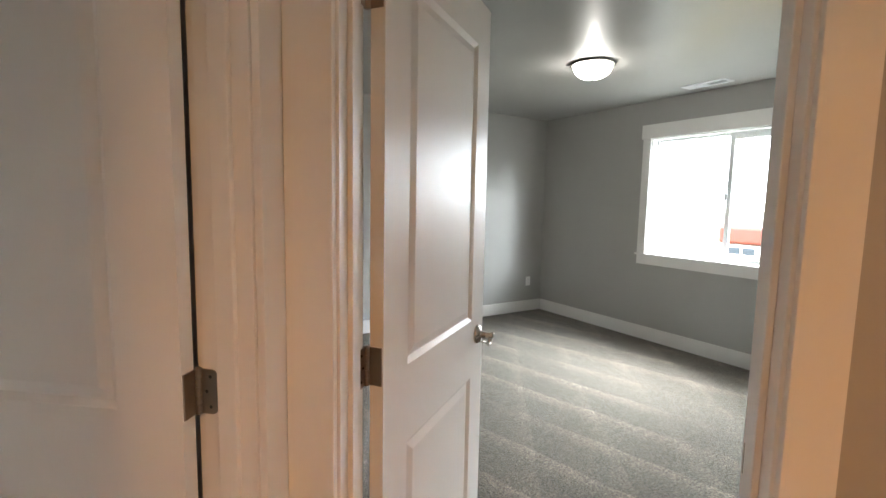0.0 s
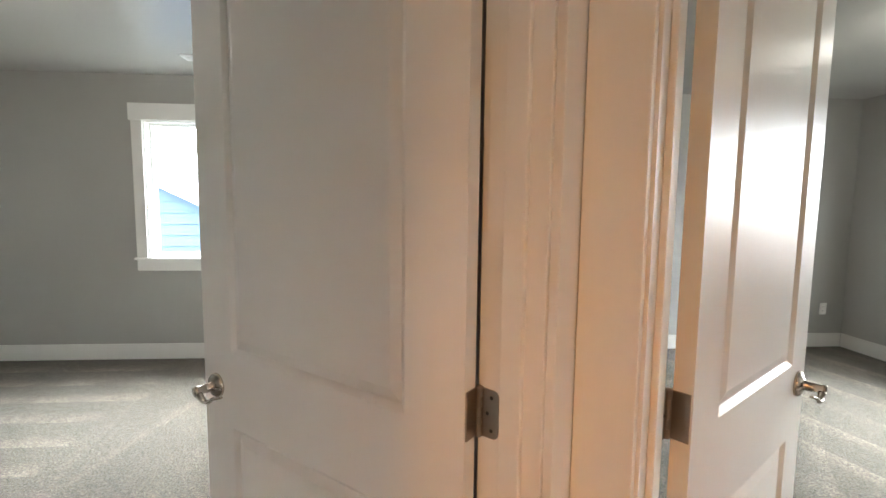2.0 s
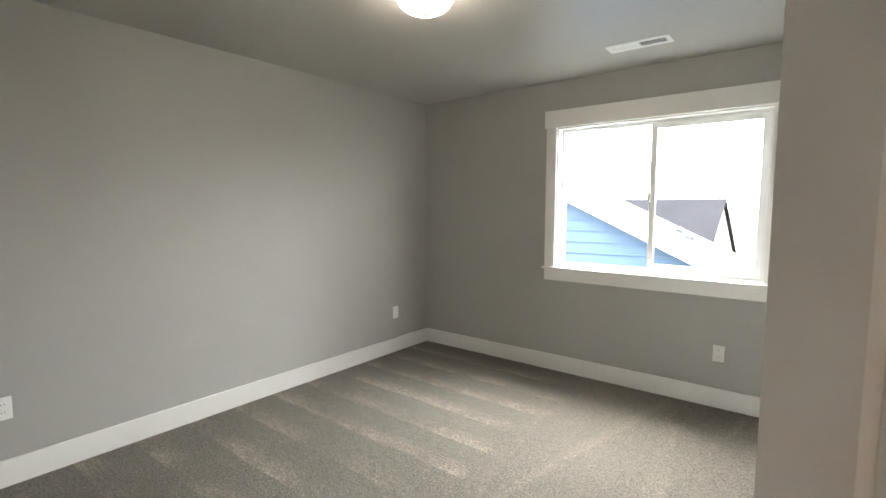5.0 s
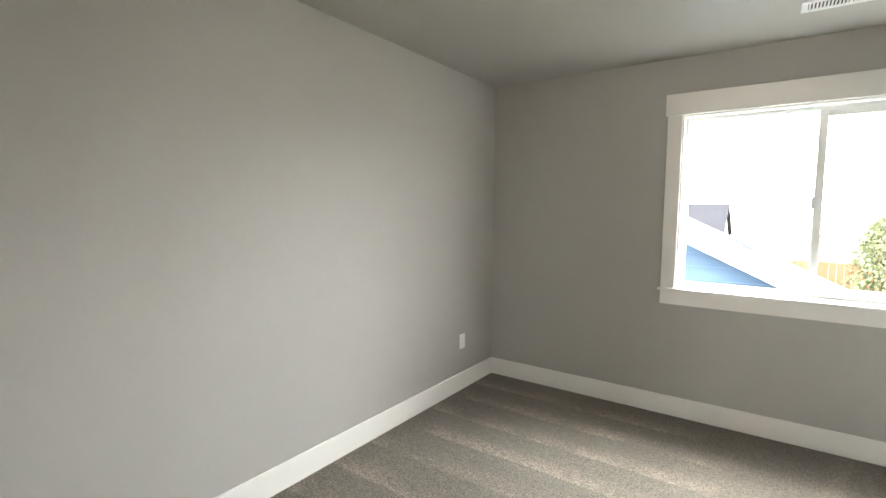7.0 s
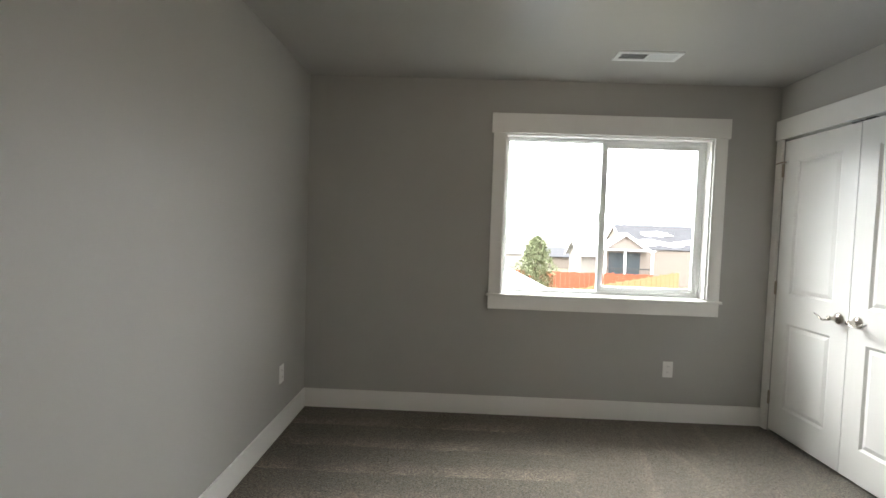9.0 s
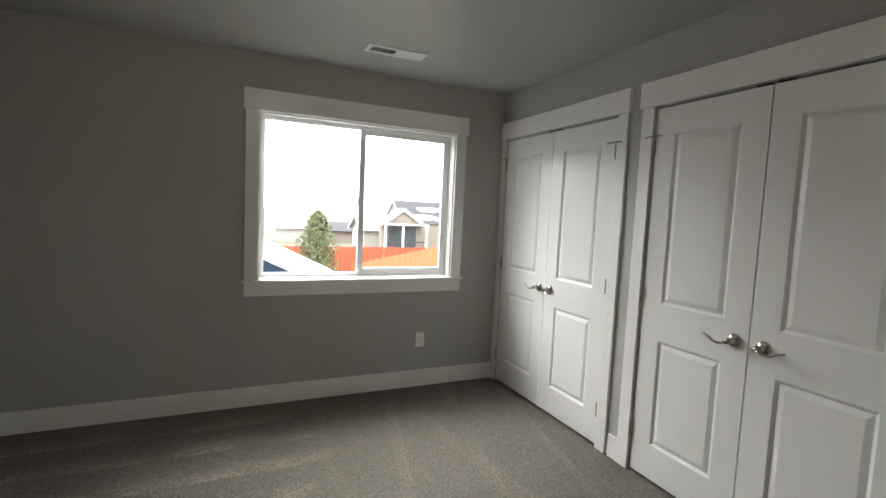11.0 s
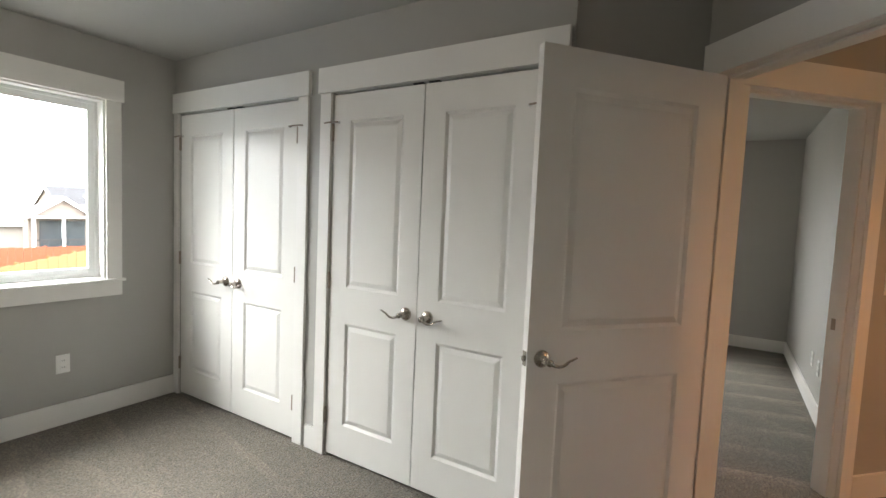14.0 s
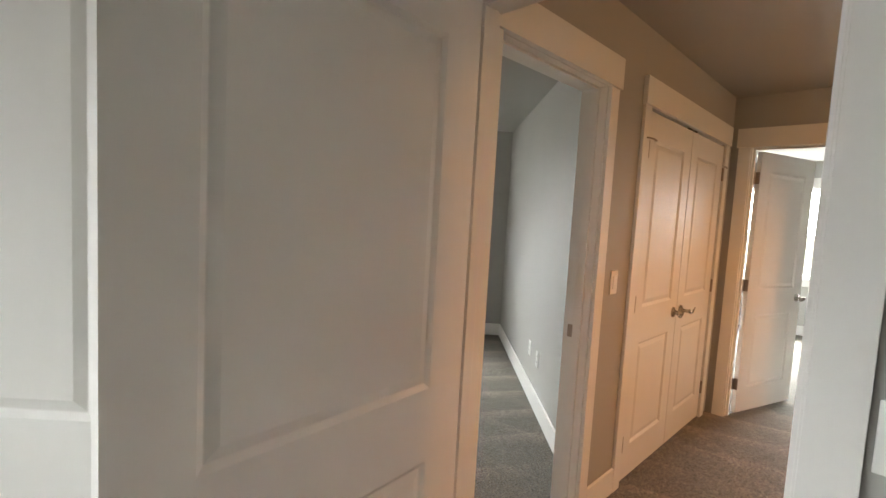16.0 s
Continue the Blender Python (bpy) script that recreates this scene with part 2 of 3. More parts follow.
structure("floor", blocks((-0.15, 8.12, -4.42, 0.24, -0.2, 0.0)), CARPET, "grey-beige cut pile carpet with vacuum strokes", "carpet")
structure("floor_hall", blocks((5.05, 8.15, -2.02, 0.41, -0.2, 0.003)), CARPET, "grey-beige hall carpet brown in warm lamplight", "carpet", HALL)
structure("floor_end_room", blocks((8.15, 12.4, -3.1, 1.3, -0.2, 0.0)), CARPET, "pale carpet of the bright end room", "carpet", HALL)
structure("ceiling", blocks((-0.15, 8.12, -4.42, 0.24, CEIL, CEIL + 0.2)), CEILING, "grey painted ceiling with a soft sheen", "ceiling")
structure("ceiling_hall", blocks((5.05, 8.15, -2.02, 0.41, CEIL - 0.003, CEIL + 0.2)), CEILING, "grey painted hall ceiling", "ceiling", HALL)
structure("ceiling_end_room", blocks((8.15, 12.4, -3.1, 1.3, CEIL, CEIL + 0.2)), CEILING, "painted ceiling of the end room", "ceiling", HALL)

structure("wall_north", wall_mesh(-0.12, 4.0, 0.0, 0.15, [(*WIN_X, *WIN_Z)]), WALL, "grey painted window wall", "wall")
structure("wall_west", blocks((-0.12, 0.0, -4.42, -0.001, 0, CEIL)), WALL, "grey painted bedroom wall", "wall")
structure("wall_south", blocks((0.0, 2.82, -4.42, -4.3, 0, CEIL)), WALL, "grey painted bedroom wall behind the walker", "wall")
CL1, CL2 = (-1.288, -0.072), (-2.76, -1.565)
structure("wall_closets", wall_mesh(-2.875, -0.001, -0.12, 0.0, [(*CL2, 0, OPEN_Z), (*CL1, 0, OPEN_Z)]), WALL, "grey painted wall with two closets",
          "wall", pose(3.34, 0, 0, 0, 0, 90))
structure("wall_closet_back", blocks((3.94, 4.06, -3.38, -0.001, 0, CEIL)), WALL, "grey painted wall behind the closets", "wall")
structure("wall_alcove", blocks((4.40, DOOR_WALL - 0.001, 0.345, 0.46, 0, CEIL)), WALL, "grey slanted wall beside the bedroom door", "wall", HALL)
DA = (-0.532, 0.268)          # bedroom door opening, in b
structure("wall_door", wall_mesh(-1.9, WALL_B - 0.003, -0.115, 0.0, [(DA[0] - 0.02, DA[1] + 0.02, 0, OPEN_Z + 0.018)]), WALL,
          "grey slanted wall with the bedroom doorway", "wall", HALL @ pose(DOOR_WALL, 0, 0, 0, 0, 90))
DB, DH, DE = (5.288, 6.05), (6.53, 7.91), (-0.55, 0.22)
structure("wall_hall_long", wall_mesh(DOOR_WALL, HALL_END, WALL_B, WALL_B + 0.115, [(DB[0] - 0.02, DB[1] + 0.02, 0, OPEN_Z + 0.018), (*DH, 0, OPEN_Z)]), WALL,
          "grey hall wall with a doorway and closet", "wall", HALL)
structure("wall_hall_opposite", blocks((DOOR_WALL - 0.115, HALL_END, -2.02, -1.9, 0, CEIL)), WALL, "plain grey hall wall", "wall", HALL)
structure("wall_hall_end", wall_mesh(-3.1, 1.3, -0.115, 0.0, [(DE[0] - 0.02, DE[1] + 0.02, 0, OPEN_Z + 0.018)]), WALL, "grey wall at the hall's end", "wall",
          HALL @ pose(HALL_END, 0, 0, 0, 0, 90))
# unseen panel close behind the closet doors, added to stop light leaking in
structure("hall_closet_light_stop", blocks((6.4, 8.05, 0.53, 0.56, 0, CEIL)), WALL, "unseen panel stopping light leaks at the hall closet", "wall", HALL)
structure("wall_east", wall_mesh(-4.22, 0.24, -0.15, 0.0, [(*WINB_Y, *WIN_Z)]), WALL, "grey window wall of the second bedroom", "wall", pose(7.97, 0, 0, 0, 0, 90))
structure("wall_second_bedroom_north", blocks((4.0, 7.97, 0.09, 0.24, 0, CEIL)), WALL, "grey wall of the second bedroom", "wall")
structure("wall_second_bedroom_south", blocks((4.77, 7.97, -4.22, -4.1, 0, CEIL)), WALL, "grey wall of the second bedroom", "wall")
structure("wall_end_room_window", wall_mesh(-3.1, 1.3, -0.12, 0.0, [(-1.2, 1.2, 0.8, 2.05)]), WALL, "grey window wall of the end room", "wall", HALL @ pose(12.2, 0, 0, 0, 0, 90))
structure("wall_end_room_side", blocks((8.22, 12.2, 1.18, 1.3, 0, CEIL)), WALL, "grey wall of the end room", "wall", HALL)
structure("wall_end_room_far_side", blocks((8.22, 12.2, -3.1, -2.98, 0, CEIL)), WALL, "grey wall of the end room", "wall", HALL)


# ---- trim ----
def baseboard(x0, x1, m, label="white painted flat baseboard"):
    """Along local x, standing out to local -y."""
    bm = bmesh.new()
    box(bm, x0, x1, -0.015, -0.0005, 0.002, 0.138, bevel=0.002)
    return structure("baseboard", bm, WHITE, label, "baseboard", m)


baseboard(0.016, 3.325, pose(0, 0, 0))
baseboard(-4.3, 0.0, pose(0, 0, 0, 0, 0, 90) @ Matrix.Diagonal((1, 1, 1, 1)))
baseboard(-1.475, -1.38, pose(3.34, 0, 0, 0, 0, 0) @ pose(0, 0, 0, 0, 0, -90) @ pose(0, 0, 0) @ Matrix.Translation((2.877, 0, 0)))
baseboard(4.42, DOOR_WALL - 0.02, HALL @ pose(0, 0.345, 0))
baseboard(DB[1] + 0.095, DH[0] - 0.09, HALL @ pose(0, WALL_B, 0))
baseboard(5.22, HALL_END - 0.02, HALL @ pose(0, -1.9, 0, 0, 0, 180) @ Matrix.Translation((-13.32, 0, 0)))
baseboard(4.1, 7.955, pose(0, 0.09, 0))
baseboard(-7.97, -4.8, pose(0, -4.1, 0, 0, 0, 180))
baseboard(-0.075, 4.085, pose(7.97, 0, 0, 0, 0, -90))
baseboard(0.66, 1.1, HALL @ pose(DOOR_WALL, 0, 0, 0, 0, -90))
baseboard(-1.17, 2.97, HALL @ pose(12.2, 0, 0, 0, 0, -90))
baseboard(0.016, 2.8, pose(0, -4.3, 0, 0, 0, 180) @ Matrix.Translation((-2.81, 0, 0)))


def casing(name, m, x0, x1, top, jamb=None, label="white flat door casing with a deep header", left=0.089, trim=(0.012, 0.012)):
    """Flat casing round an opening from x0 to x1 on the wall face y=0, standing out to -y. jamb: depth of the lining through the wall."""
    ob = thing(name, m, label, "door casing", kind="structure")
    w, t = 0.089, 0.017
    part("side_casing", blocks((x0 - left, x0 - 0.010, -t, -0.0005, 0.001, top), bevel=0.0015), WHITE, ob)
    part("side_casing", blocks((x1 + 0.010, x1 + w, -t, -0.0005, 0.001, top), bevel=0.0015), WHITE, ob)
    part("header", blocks((x0 - left - trim[0], x1 + w + trim[1], -0.026, -0.0005, top + 0.0005, top + 0.137), bevel=0.0015), WHITE, ob)
    if jamb:
        part("jamb", blocks((x0 - 0.0195, x0 - 0.0036, 0.0005, jamb - 0.0005, 0.001, top + 0.017), bevel=0.001), WHITE, ob)
        part("jamb", blocks((x1 + 0.0036, x1 + 0.0195, 0.0005, jamb - 0.0005, 0.001, top + 0.017), bevel=0.001), WHITE, ob)
        part("head_jamb", blocks((x0 - 0.0032, x1 + 0.0032, 0.0005, jamb - 0.0005, top - 0.001, top + 0.017)), WHITE, ob)
    return ob


def stops(parent, x0, x1, y0, y1, top):
    """The strips that the closed door rests on, within a jamb."""
    part("door_stop_strip", blocks((x0 - 0.0034, x0 + 0.009, y0, y1, 0.002, top - 0.002), bevel=0.002), WHITE, parent)
    part("door_stop_strip", blocks((x1 - 0.009, x1 + 0.0034, y0, y1, 0.002, top - 0.002), bevel=0.002), WHITE, parent)
    part("head_stop_strip", blocks((x0 + 0.0095, x1 - 0.0095, y0, y1, top - 0.013, top - 0.0015), bevel=0.002), WHITE, parent)


# bedroom doorway: casing on the hall face with the lining, casing on the room face
m_hall_face = HALL @ pose(DOOR_WALL + 0.115, 0, 0, 0, 0, 90)
frame_a = casing("door_frame_bedroom", m_hall_face, DA[0], DA[1], OPEN_Z, 0.115, trim=(0.012, -0.0225))
stops(frame_a, DA[0], DA[1], 0.035, 0.075, OPEN_Z)
casing("door_casing_bedroom", HALL @ pose(DOOR_WALL, 0, 0, 0, 0, -90), -DA[1], -DA[0], OPEN_Z, left=0.06)
frame_b = casing("door_frame_second_bedroom", HALL @ pose(0, WALL_B, 0), DB[0], DB[1], OPEN_Z, 0.115, left=0.112, trim=(0.017, 0.012))
stops(frame_b, DB[0], DB[1], 0.035, 0.075, OPEN_Z)
part("strike_plate", blocks((DB[1] + 0.0016, DB[1] + 0.0034, 0.079, 0.105, 0.89, 0.95), bevel=0.0004), HINGE, frame_b, "nickel strike plate")
casing("door_casing_second_bedroom", HALL @ pose(0, WALL_B + 0.115, 0, 0, 0, 180), -DB[1], -DB[0], OPEN_Z)
frame_e = casing("door_frame_end_room", HALL @ pose(HALL_END, 0, 0, 0, 0, -90), -DE[1], -DE[0], OPEN_Z, 0.115)
stops(frame_e, -DE[1], -DE[0], 0.035, 0.075, OPEN_Z)
for lo, hi in (CL1, CL2):
    corner = hi > -0.1
    casing("closet_casing", pose(3.34, 0, 0, 0, 0, -90), -hi, -lo, OPEN_Z, 0.1, left=0.068 if corner else 0.089, trim=(0.003 if corner else 0.012, 0.012))
casing("closet_casing", HALL @ pose(0, WALL_B, 0), DH[0], DH[1], OPEN_Z, 0.1)


# ---- doors ----
def panel_ring(bm, r0, d0, r1, d1, side, cap=False):
    """A sloping ring from rectangle r0 at depth d0 to r1 at d1; side: +1 for the face at y=0, -1 for the face at the back."""
    def quad(r, d):
        y = -d if side > 0 else -0.035 + d
        return [bm.verts.new((r[i], y, r[j])) for i, j in ((0, 2), (1, 2), (1, 3), (0, 3))]
    a, b = quad(r0, d0), quad(r1, d1)
    for k in range(4):
        j = (k + 1) % 4
        bm.faces.new((a[k], a[j], b[j], b[k]))
    if cap:
        bm.faces.new(b)


def shrink(r, d):
    return (r[0] + d, r[1] - d, r[2] + d, r[3] - d)


def lever_handle(parent, x, z, y, out, toward, label="brushed nickel lever handle"):
    """A round rose with a waved lever; out: the side of the leaf (+1 or -1), toward: the lever's way along x."""
    base = Matrix.Translation((x, y, z)) @ Matrix.Rotation(radians(-90 * out), 4, "X")
    bm = lathe(bmesh.new(), [(0, 0), (0.033, 0), (0.033, 0.005), (0.029, 0.011), (0.018, 0.015), (0.0125, 0.018), (0.0115, 0.05), (0.0135, 0.055), (0.0135, 0.062), (0.0, 0.065)], base)
    rose = part("handle", bm, NICKEL, parent, label, smooth=True)
    pts, rad = [], []
    for k in range(13):
        s = k / 12
        pts.append((x + toward * (0.005 + 0.112 * s), y + out * (0.055 + 0.004 * math.sin(3.1 * s)), z - 0.004 - 0.012 * math.sin(math.pi * 1.0 * min(1, s * 1.5)) + 0.016 * max(0, s - 0.55) / 0.45))
        rad.append(0.0095 - 0.0055 * s)
    lever = part("lever", sweep(bmesh.new(), pts, rad, 0.75), NICKEL, rose, smooth=True)
    return rose


def hinge(parent, z, side, opened, pin_stop=False):
    """A butt hinge on the edge x=0: knuckle, a leaf on the door's edge and, turned by how far the door stands open, a leaf on the jamb."""
    y = 0.0
    bm = bmesh.new()
    knuckle = [(0, -0.048), (0.0045, -0.047), (0.0075, -0.0445)]
    for i in range(5):
        lo = -0.0445 + i * 0.0178
        knuckle += [(0.0075, lo + 0.0006), (0.0075, lo + 0.0172), (0.0062, lo + 0.0175)]
    knuckle += [(0.0075, 0.0445), (0.0045, 0.047), (0, 0.048)]
    lathe(bm, knuckle, Matrix.Translation((0, y, z)), 14)
    ob = part("hinge", bm, HINGE, parent, "satin nickel butt hinge")
    y0, y1 = (-0.038, -0.001) if side > 0 else (0.001, 0.038)
    part("door_leaf", blocks((0.0022, 0.0056, y0, y1, z - 0.0445, z + 0.0445), bevel=0.0008), HINGE, ob)
    turn = Matrix.Rotation(radians(-opened * side), 4, "Z")
    leaf = bmesh.new()
    dy0, dy1 = (-0.04, -0.002) if side > 0 else (0.002, 0.04)
    far = dy0 if side > 0 else dy1          # the edge away from the pin has rounded corners
    pin, inner = (dy1, 0.012) if side > 0 else (dy0, -0.012)
    outline = [(pin, z - 0.0445), (pin, z + 0.0445)]
    for way in (1, -1):
        for k in range(5):
            turned = radians(90 - 22.5 * k if way > 0 else 22.5 * k)
            outline.append((far + inner - inner * math.cos(turned), z + way * (0.0325 + 0.012 * math.sin(turned))))
    lower = [leaf.verts.new(turn @ Vector((-0.0038, yy, zz))) for yy, zz in outline]
    upper = [leaf.verts.new(turn @ Vector((-0.0012, yy, zz))) for yy, zz in outline]
    leaf.faces.new(lower)
    leaf.faces.new(upper[::-1])
    for k in range(len(outline)):
        j = (k + 1) % len(outline)
        leaf.faces.new((lower[k], lower[j], upper[j], upper[k]))
    bmesh.ops.recalc_face_normals(leaf, faces=leaf.faces)
    jamb = part("jamb_leaf", leaf, HINGE, ob)
    for dz, f in ((-0.03, 0.62), (0, 0.4), (0.03, 0.62)):
        screw = lathe(bmesh.new(), [(0, 0.0014), (0.0016, 0.0014), (0.0036, 0.0), (0.0, -0.0004)],
                      turn @ Matrix.Translation((-0.0009, dy0 + (dy1 - dy0) * (1 - f if side > 0 else f), z + dz)) @ Matrix.Rotation(radians(90), 4, "Y"), 10)
        part("screw", screw, DARK, ob)
    if pin_stop:
        sweepbar = sweep(bmesh.new(), [(-0.052, y + side * 0.012, z + 0.05), (-0.02, y + side * 0.016, z + 0.052), (0.02, y + side * 0.02, z + 0.052), (0.055, y + side * 0.02, z + 0.049)], [0.0045] * 4)
        part("pin_stop", sweepbar, HINGE, ob, "hinge pin door stop")
        tip = lathe(bmesh.new(), [(0, 0), (0.0075, 0.001), (0.0075, 0.008), (0, 0.01)], Matrix.Translation((0.055, y + side * 0.017, z + 0.049)) @ Matrix.Rotation(radians(90 * side), 4, "X"), 12)
        part("rubber_tip", tip, RUBBER, ob)


def panel_door(name, m, width, side, opened, label, both_handles=True, latch=False, pin_stop=False, group="", handle_z=0.9, screw_side=True):
    """A moulded two-panel door hung on its edge x=0. side: +1 opens to local +y (leaf behind y=0), -1 to local -y."""
    root = thing(name, m @ Matrix.Rotation(radians(side * opened), 4, "Z"), label, "door", group)
    shift = Matrix.Translation((0, -0.006 if side > 0 else 0.041, 0))
    x0, x1, z0, z1 = 0.005, width - 0.003, 0.018, 2.028
    stile = 0.134 if width > 0.8 else 0.118
    panels = [(x0 + stile, x1 - stile, 0.205, 0.785), (x0 + stile, x1 - stile, 0.985, z1 - 0.14)]
    bm = bmesh.new()
    box(bm, x0, x0 + stile, -0.035, 0, z0, z1)
    box(bm, x1 - stile, x1, -0.035, 0, z0, z1)
    for a, b in ((z0, panels[0][2]), (panels[0][3], panels[1][2]), (panels[1][3], z1)):
        box(bm, x0 + stile, x1 - stile, -0.035, 0, a, b)
    for r in panels:
        box(bm, r[0] + 0.001, r[1] - 0.001, -0.0255, -0.0095, r[2] + 0.001, r[3] - 0.001)
        for s in (1, -1):
            panel_ring(bm, r, 0.0, shrink(r, 0.014), 0.0092, s)
    bmesh.ops.transform(bm, matrix=shift, verts=bm.verts)
    part("leaf", bm, DOOR_WHITE, root)
    for r in panels:
        for s in (1, -1):
            bm = bmesh.new()
            panel_ring(bm, shrink(r, 0.0165), 0.0094, shrink(r, 0.04), 0.0025, s, cap=True)
            bmesh.ops.recalc_face_normals(bm, faces=bm.faces)
            bmesh.ops.transform(bm, matrix=shift, verts=bm.verts)
            part("panel", bm, DOOR_WHITE, root)
    front, back = (-0.006, -0.041) if side > 0 else (0.006, 0.041)
    hx = x1 - 0.062
    lever_handle(root, hx, handle_z, front, side, -1)
    if both_handles:
        lever_handle(root, hx, handle_z, back, -side, -1)
    if latch:
        my = (front + back) / 2
        lp = part("latch_plate", blocks((x1, x1 + 0.0016, my - 0.0125, my + 0.0125, handle_z - 0.028, handle_z + 0.028), bevel=0.0006), NICKEL, root, "nickel latch plate")
        part("latch_bolt", blocks((x1 + 0.0016, x1 + 0.011, my - 0.007, my + 0.007, handle_z - 0.009, handle_z + 0.009), bevel=0.002), NICKEL, lp)
    for z, st in ((0.24, False), (1.015, False), (1.83, pin_stop)):
        hinge(root, z, side, opened, st)
    return root


panel_door("bedroom_door", HALL @ pose(DOOR_WALL - 0.008, DA[1], 0, 0, 0, -90), 0.864, -1, 84.6, "white two-panel bedroom door standing open", latch=True, handle_z=0.885)
panel_door("second_bedroom_door", HALL @ pose(DB[0] + 0.002, WALL_B + 0.123, 0), 0.715, 1, 80, "white two-panel door standing open into second bedroom", latch=True, handle_z=0.925)
panel_door("end_room_door", HALL @ pose(HALL_END + 0.123, DE[1], 0, 0, 0, -90), 0.765, 1, 72, "white two-panel door standing open at hall's end", latch=True)
for lo, hi in (CL1, CL2):
    half = (hi - lo) / 2
    panel_door("closet_door", pose(3.332, hi, 0, 0, 0, -90), half, -1, 0, "white two-panel closet door, closed", False, pin_stop=True, group="bedroom closet doors")
    panel_door("closet_door", pose(3.332, lo, 0, 0, 0, 90), half, 1, 0, "white two-panel closet door, closed", False, pin_stop=True, group="bedroom closet doors")
half = (DH[1] - DH[0]) / 2
panel_door("hall_closet_door", HALL @ pose(DH[0], WALL_B - 0.008, 0, 0, 0, 0), half, -1, 0, "white hall closet door, closed, warmly lit", False, pin_stop=True, group="hall closet doors")
panel_door("hall_closet_door", HALL @ pose(DH[1], WALL_B - 0.008, 0, 0, 0, 180), half, 1, 0, "white hall closet door, closed, warmly lit", False, pin_stop=True, group="hall closet doors")


def ball_catch(m, x):
    ob = thing("ball_catch", m, "dark metal catch plates over closet doors", "door catch")
    for d in (-0.045, 0.045):
        part("catch_plate", blocks((x + d - 0.03, x + d + 0.03, -0.0015, 0.03, OPEN_Z - 0.0105, OPEN_Z - 0.0035), bevel=0.0008), DARK, ob)


for lo, hi in (CL1, CL2):
    ball_catch(pose(3.34, 0, 0, 0, 0, -90), -(lo + hi) / 2)
ball_catch(HALL @ pose(0, WALL_B, 0), (DH[0] + DH[1]) / 2)


# ---- windows ----
def slider_window(name, m, x0, x1, z0, z1, label):
    """A vinyl slider in an opening of a wall whose room face is y=0 (the room on the -y side), with casing, stool and apron."""
    ob = thing(name, m, label, "window", kind="structure")
    w, t = 0.089, 0.017
    part("side_casing", blocks((x0 - w, x0, -t, -0.0005, z0 + 0.001, z1), bevel=0.0015), WHITE, ob)
    part("side_casing", blocks((x1, x1 + w, -t, -0.0005, z0 + 0.001, z1), bevel=0.0015), WHITE, ob)
    part("header", blocks((x0 - w - 0.014, x1 + w + 0.014, -0.026, -0.0005, z1 + 0.0005, z1 + 0.138), bevel=0.0015), WHITE, ob)
    part("window_sill", blocks((x0 - w - 0.016, x1 + w + 0.016, -0.034, -0.0005, z0 - 0.018, z0), bevel=0.003), WHITE, ob)
    part("apron", blocks((x0 - w, x1 + w, -t, -0.0005, z0 - 0.112, z0 - 0.0185), bevel=0.0015), WHITE, ob)
    d = 0.075
    part("jamb_lining", blocks((x0 - 0.002, x0 + 0.012, 0.0, d, z0, z1 - 0.012), bevel=0.001), WHITE, ob)
    part("jamb_lining", blocks((x1 - 0.012, x1 + 0.002, 0.0, d, z0, z1 - 0.012), bevel=0.001), WHITE, ob)
    part("head_lining", blocks((x0 - 0.002, x1 + 0.002, 0.0, d, z1 - 0.0115, z1 + 0.002), bevel=0.001), WHITE, ob)
    part("sill_lining", blocks((x0 + 0.0125, x1 - 0.0125, 0.0, d, z0 - 0.002, z0 + 0.008), bevel=0.001), WHITE, ob)
    a, b, c, e = x0 - 0.001, x1 + 0.001, z0 - 0.001, z1 + 0.001
    f = 0.032
    part("window_frame", blocks((a, a + f, d + 0.0005, 0.14, c, e), (b - f, b, d + 0.0005, 0.14, c, e), (a + f, b - f, d + 0.0005, 0.14, c, c + f), (a + f, b - f, d + 0.0005, 0.14, e - f, e), bevel=0.002), VINYL, ob)
    mid = (x0 + x1) / 2
    lo, hi = c + f - 0.003, e - f + 0.003
    # the fixed light, bedded straight into the frame behind a thin bead
    part("glazing_bead", blocks((a + f, a + f + 0.01, 0.1, 0.112, lo + 0.01, hi - 0.01), (mid - 0.012, mid - 0.002, 0.1, 0.112, lo + 0.01, hi - 0.01),
                                (a + f, mid - 0.002, 0.1, 0.112, lo, lo + 0.01), (a + f, mid - 0.002, 0.1, 0.112, hi - 0.01, hi)), VINYL, ob)
    fixed = part("pane", blocks((a + f + 0.002, mid - 0.002, 0.114, 0.118, lo + 0.002, hi - 0.002)), GLASS, ob)
    fixed.visible_shadow = False
    # the sliding sash, in the track nearer the room
    p, q, y0, y1, st = mid - 0.022, b - f + 0.006, 0.08, 0.108, 0.042
    sash = part("sash", blocks((p, p + st, y0, y1, lo, hi), (q - st, q, y0, y1, lo, hi), (p + st, q - st, y0, y1, lo, lo + st), (p + st, q - st, y0, y1, hi - st, hi), bevel=0.002), VINYL, ob)
    pane = part("pane", blocks((p + st - 0.004, q - st + 0.004, 0.092, 0.096, lo + st - 0.004, hi - st + 0.004)), GLASS, sash)
    pane.visible_shadow = False
    part("latch", blocks((p - 0.012, p + 0.012, y0 - 0.014, y0, (z0 + z1) / 2 - 0.035, (z0 + z1) / 2 + 0.035), bevel=0.004), VINYL, sash)
    return ob


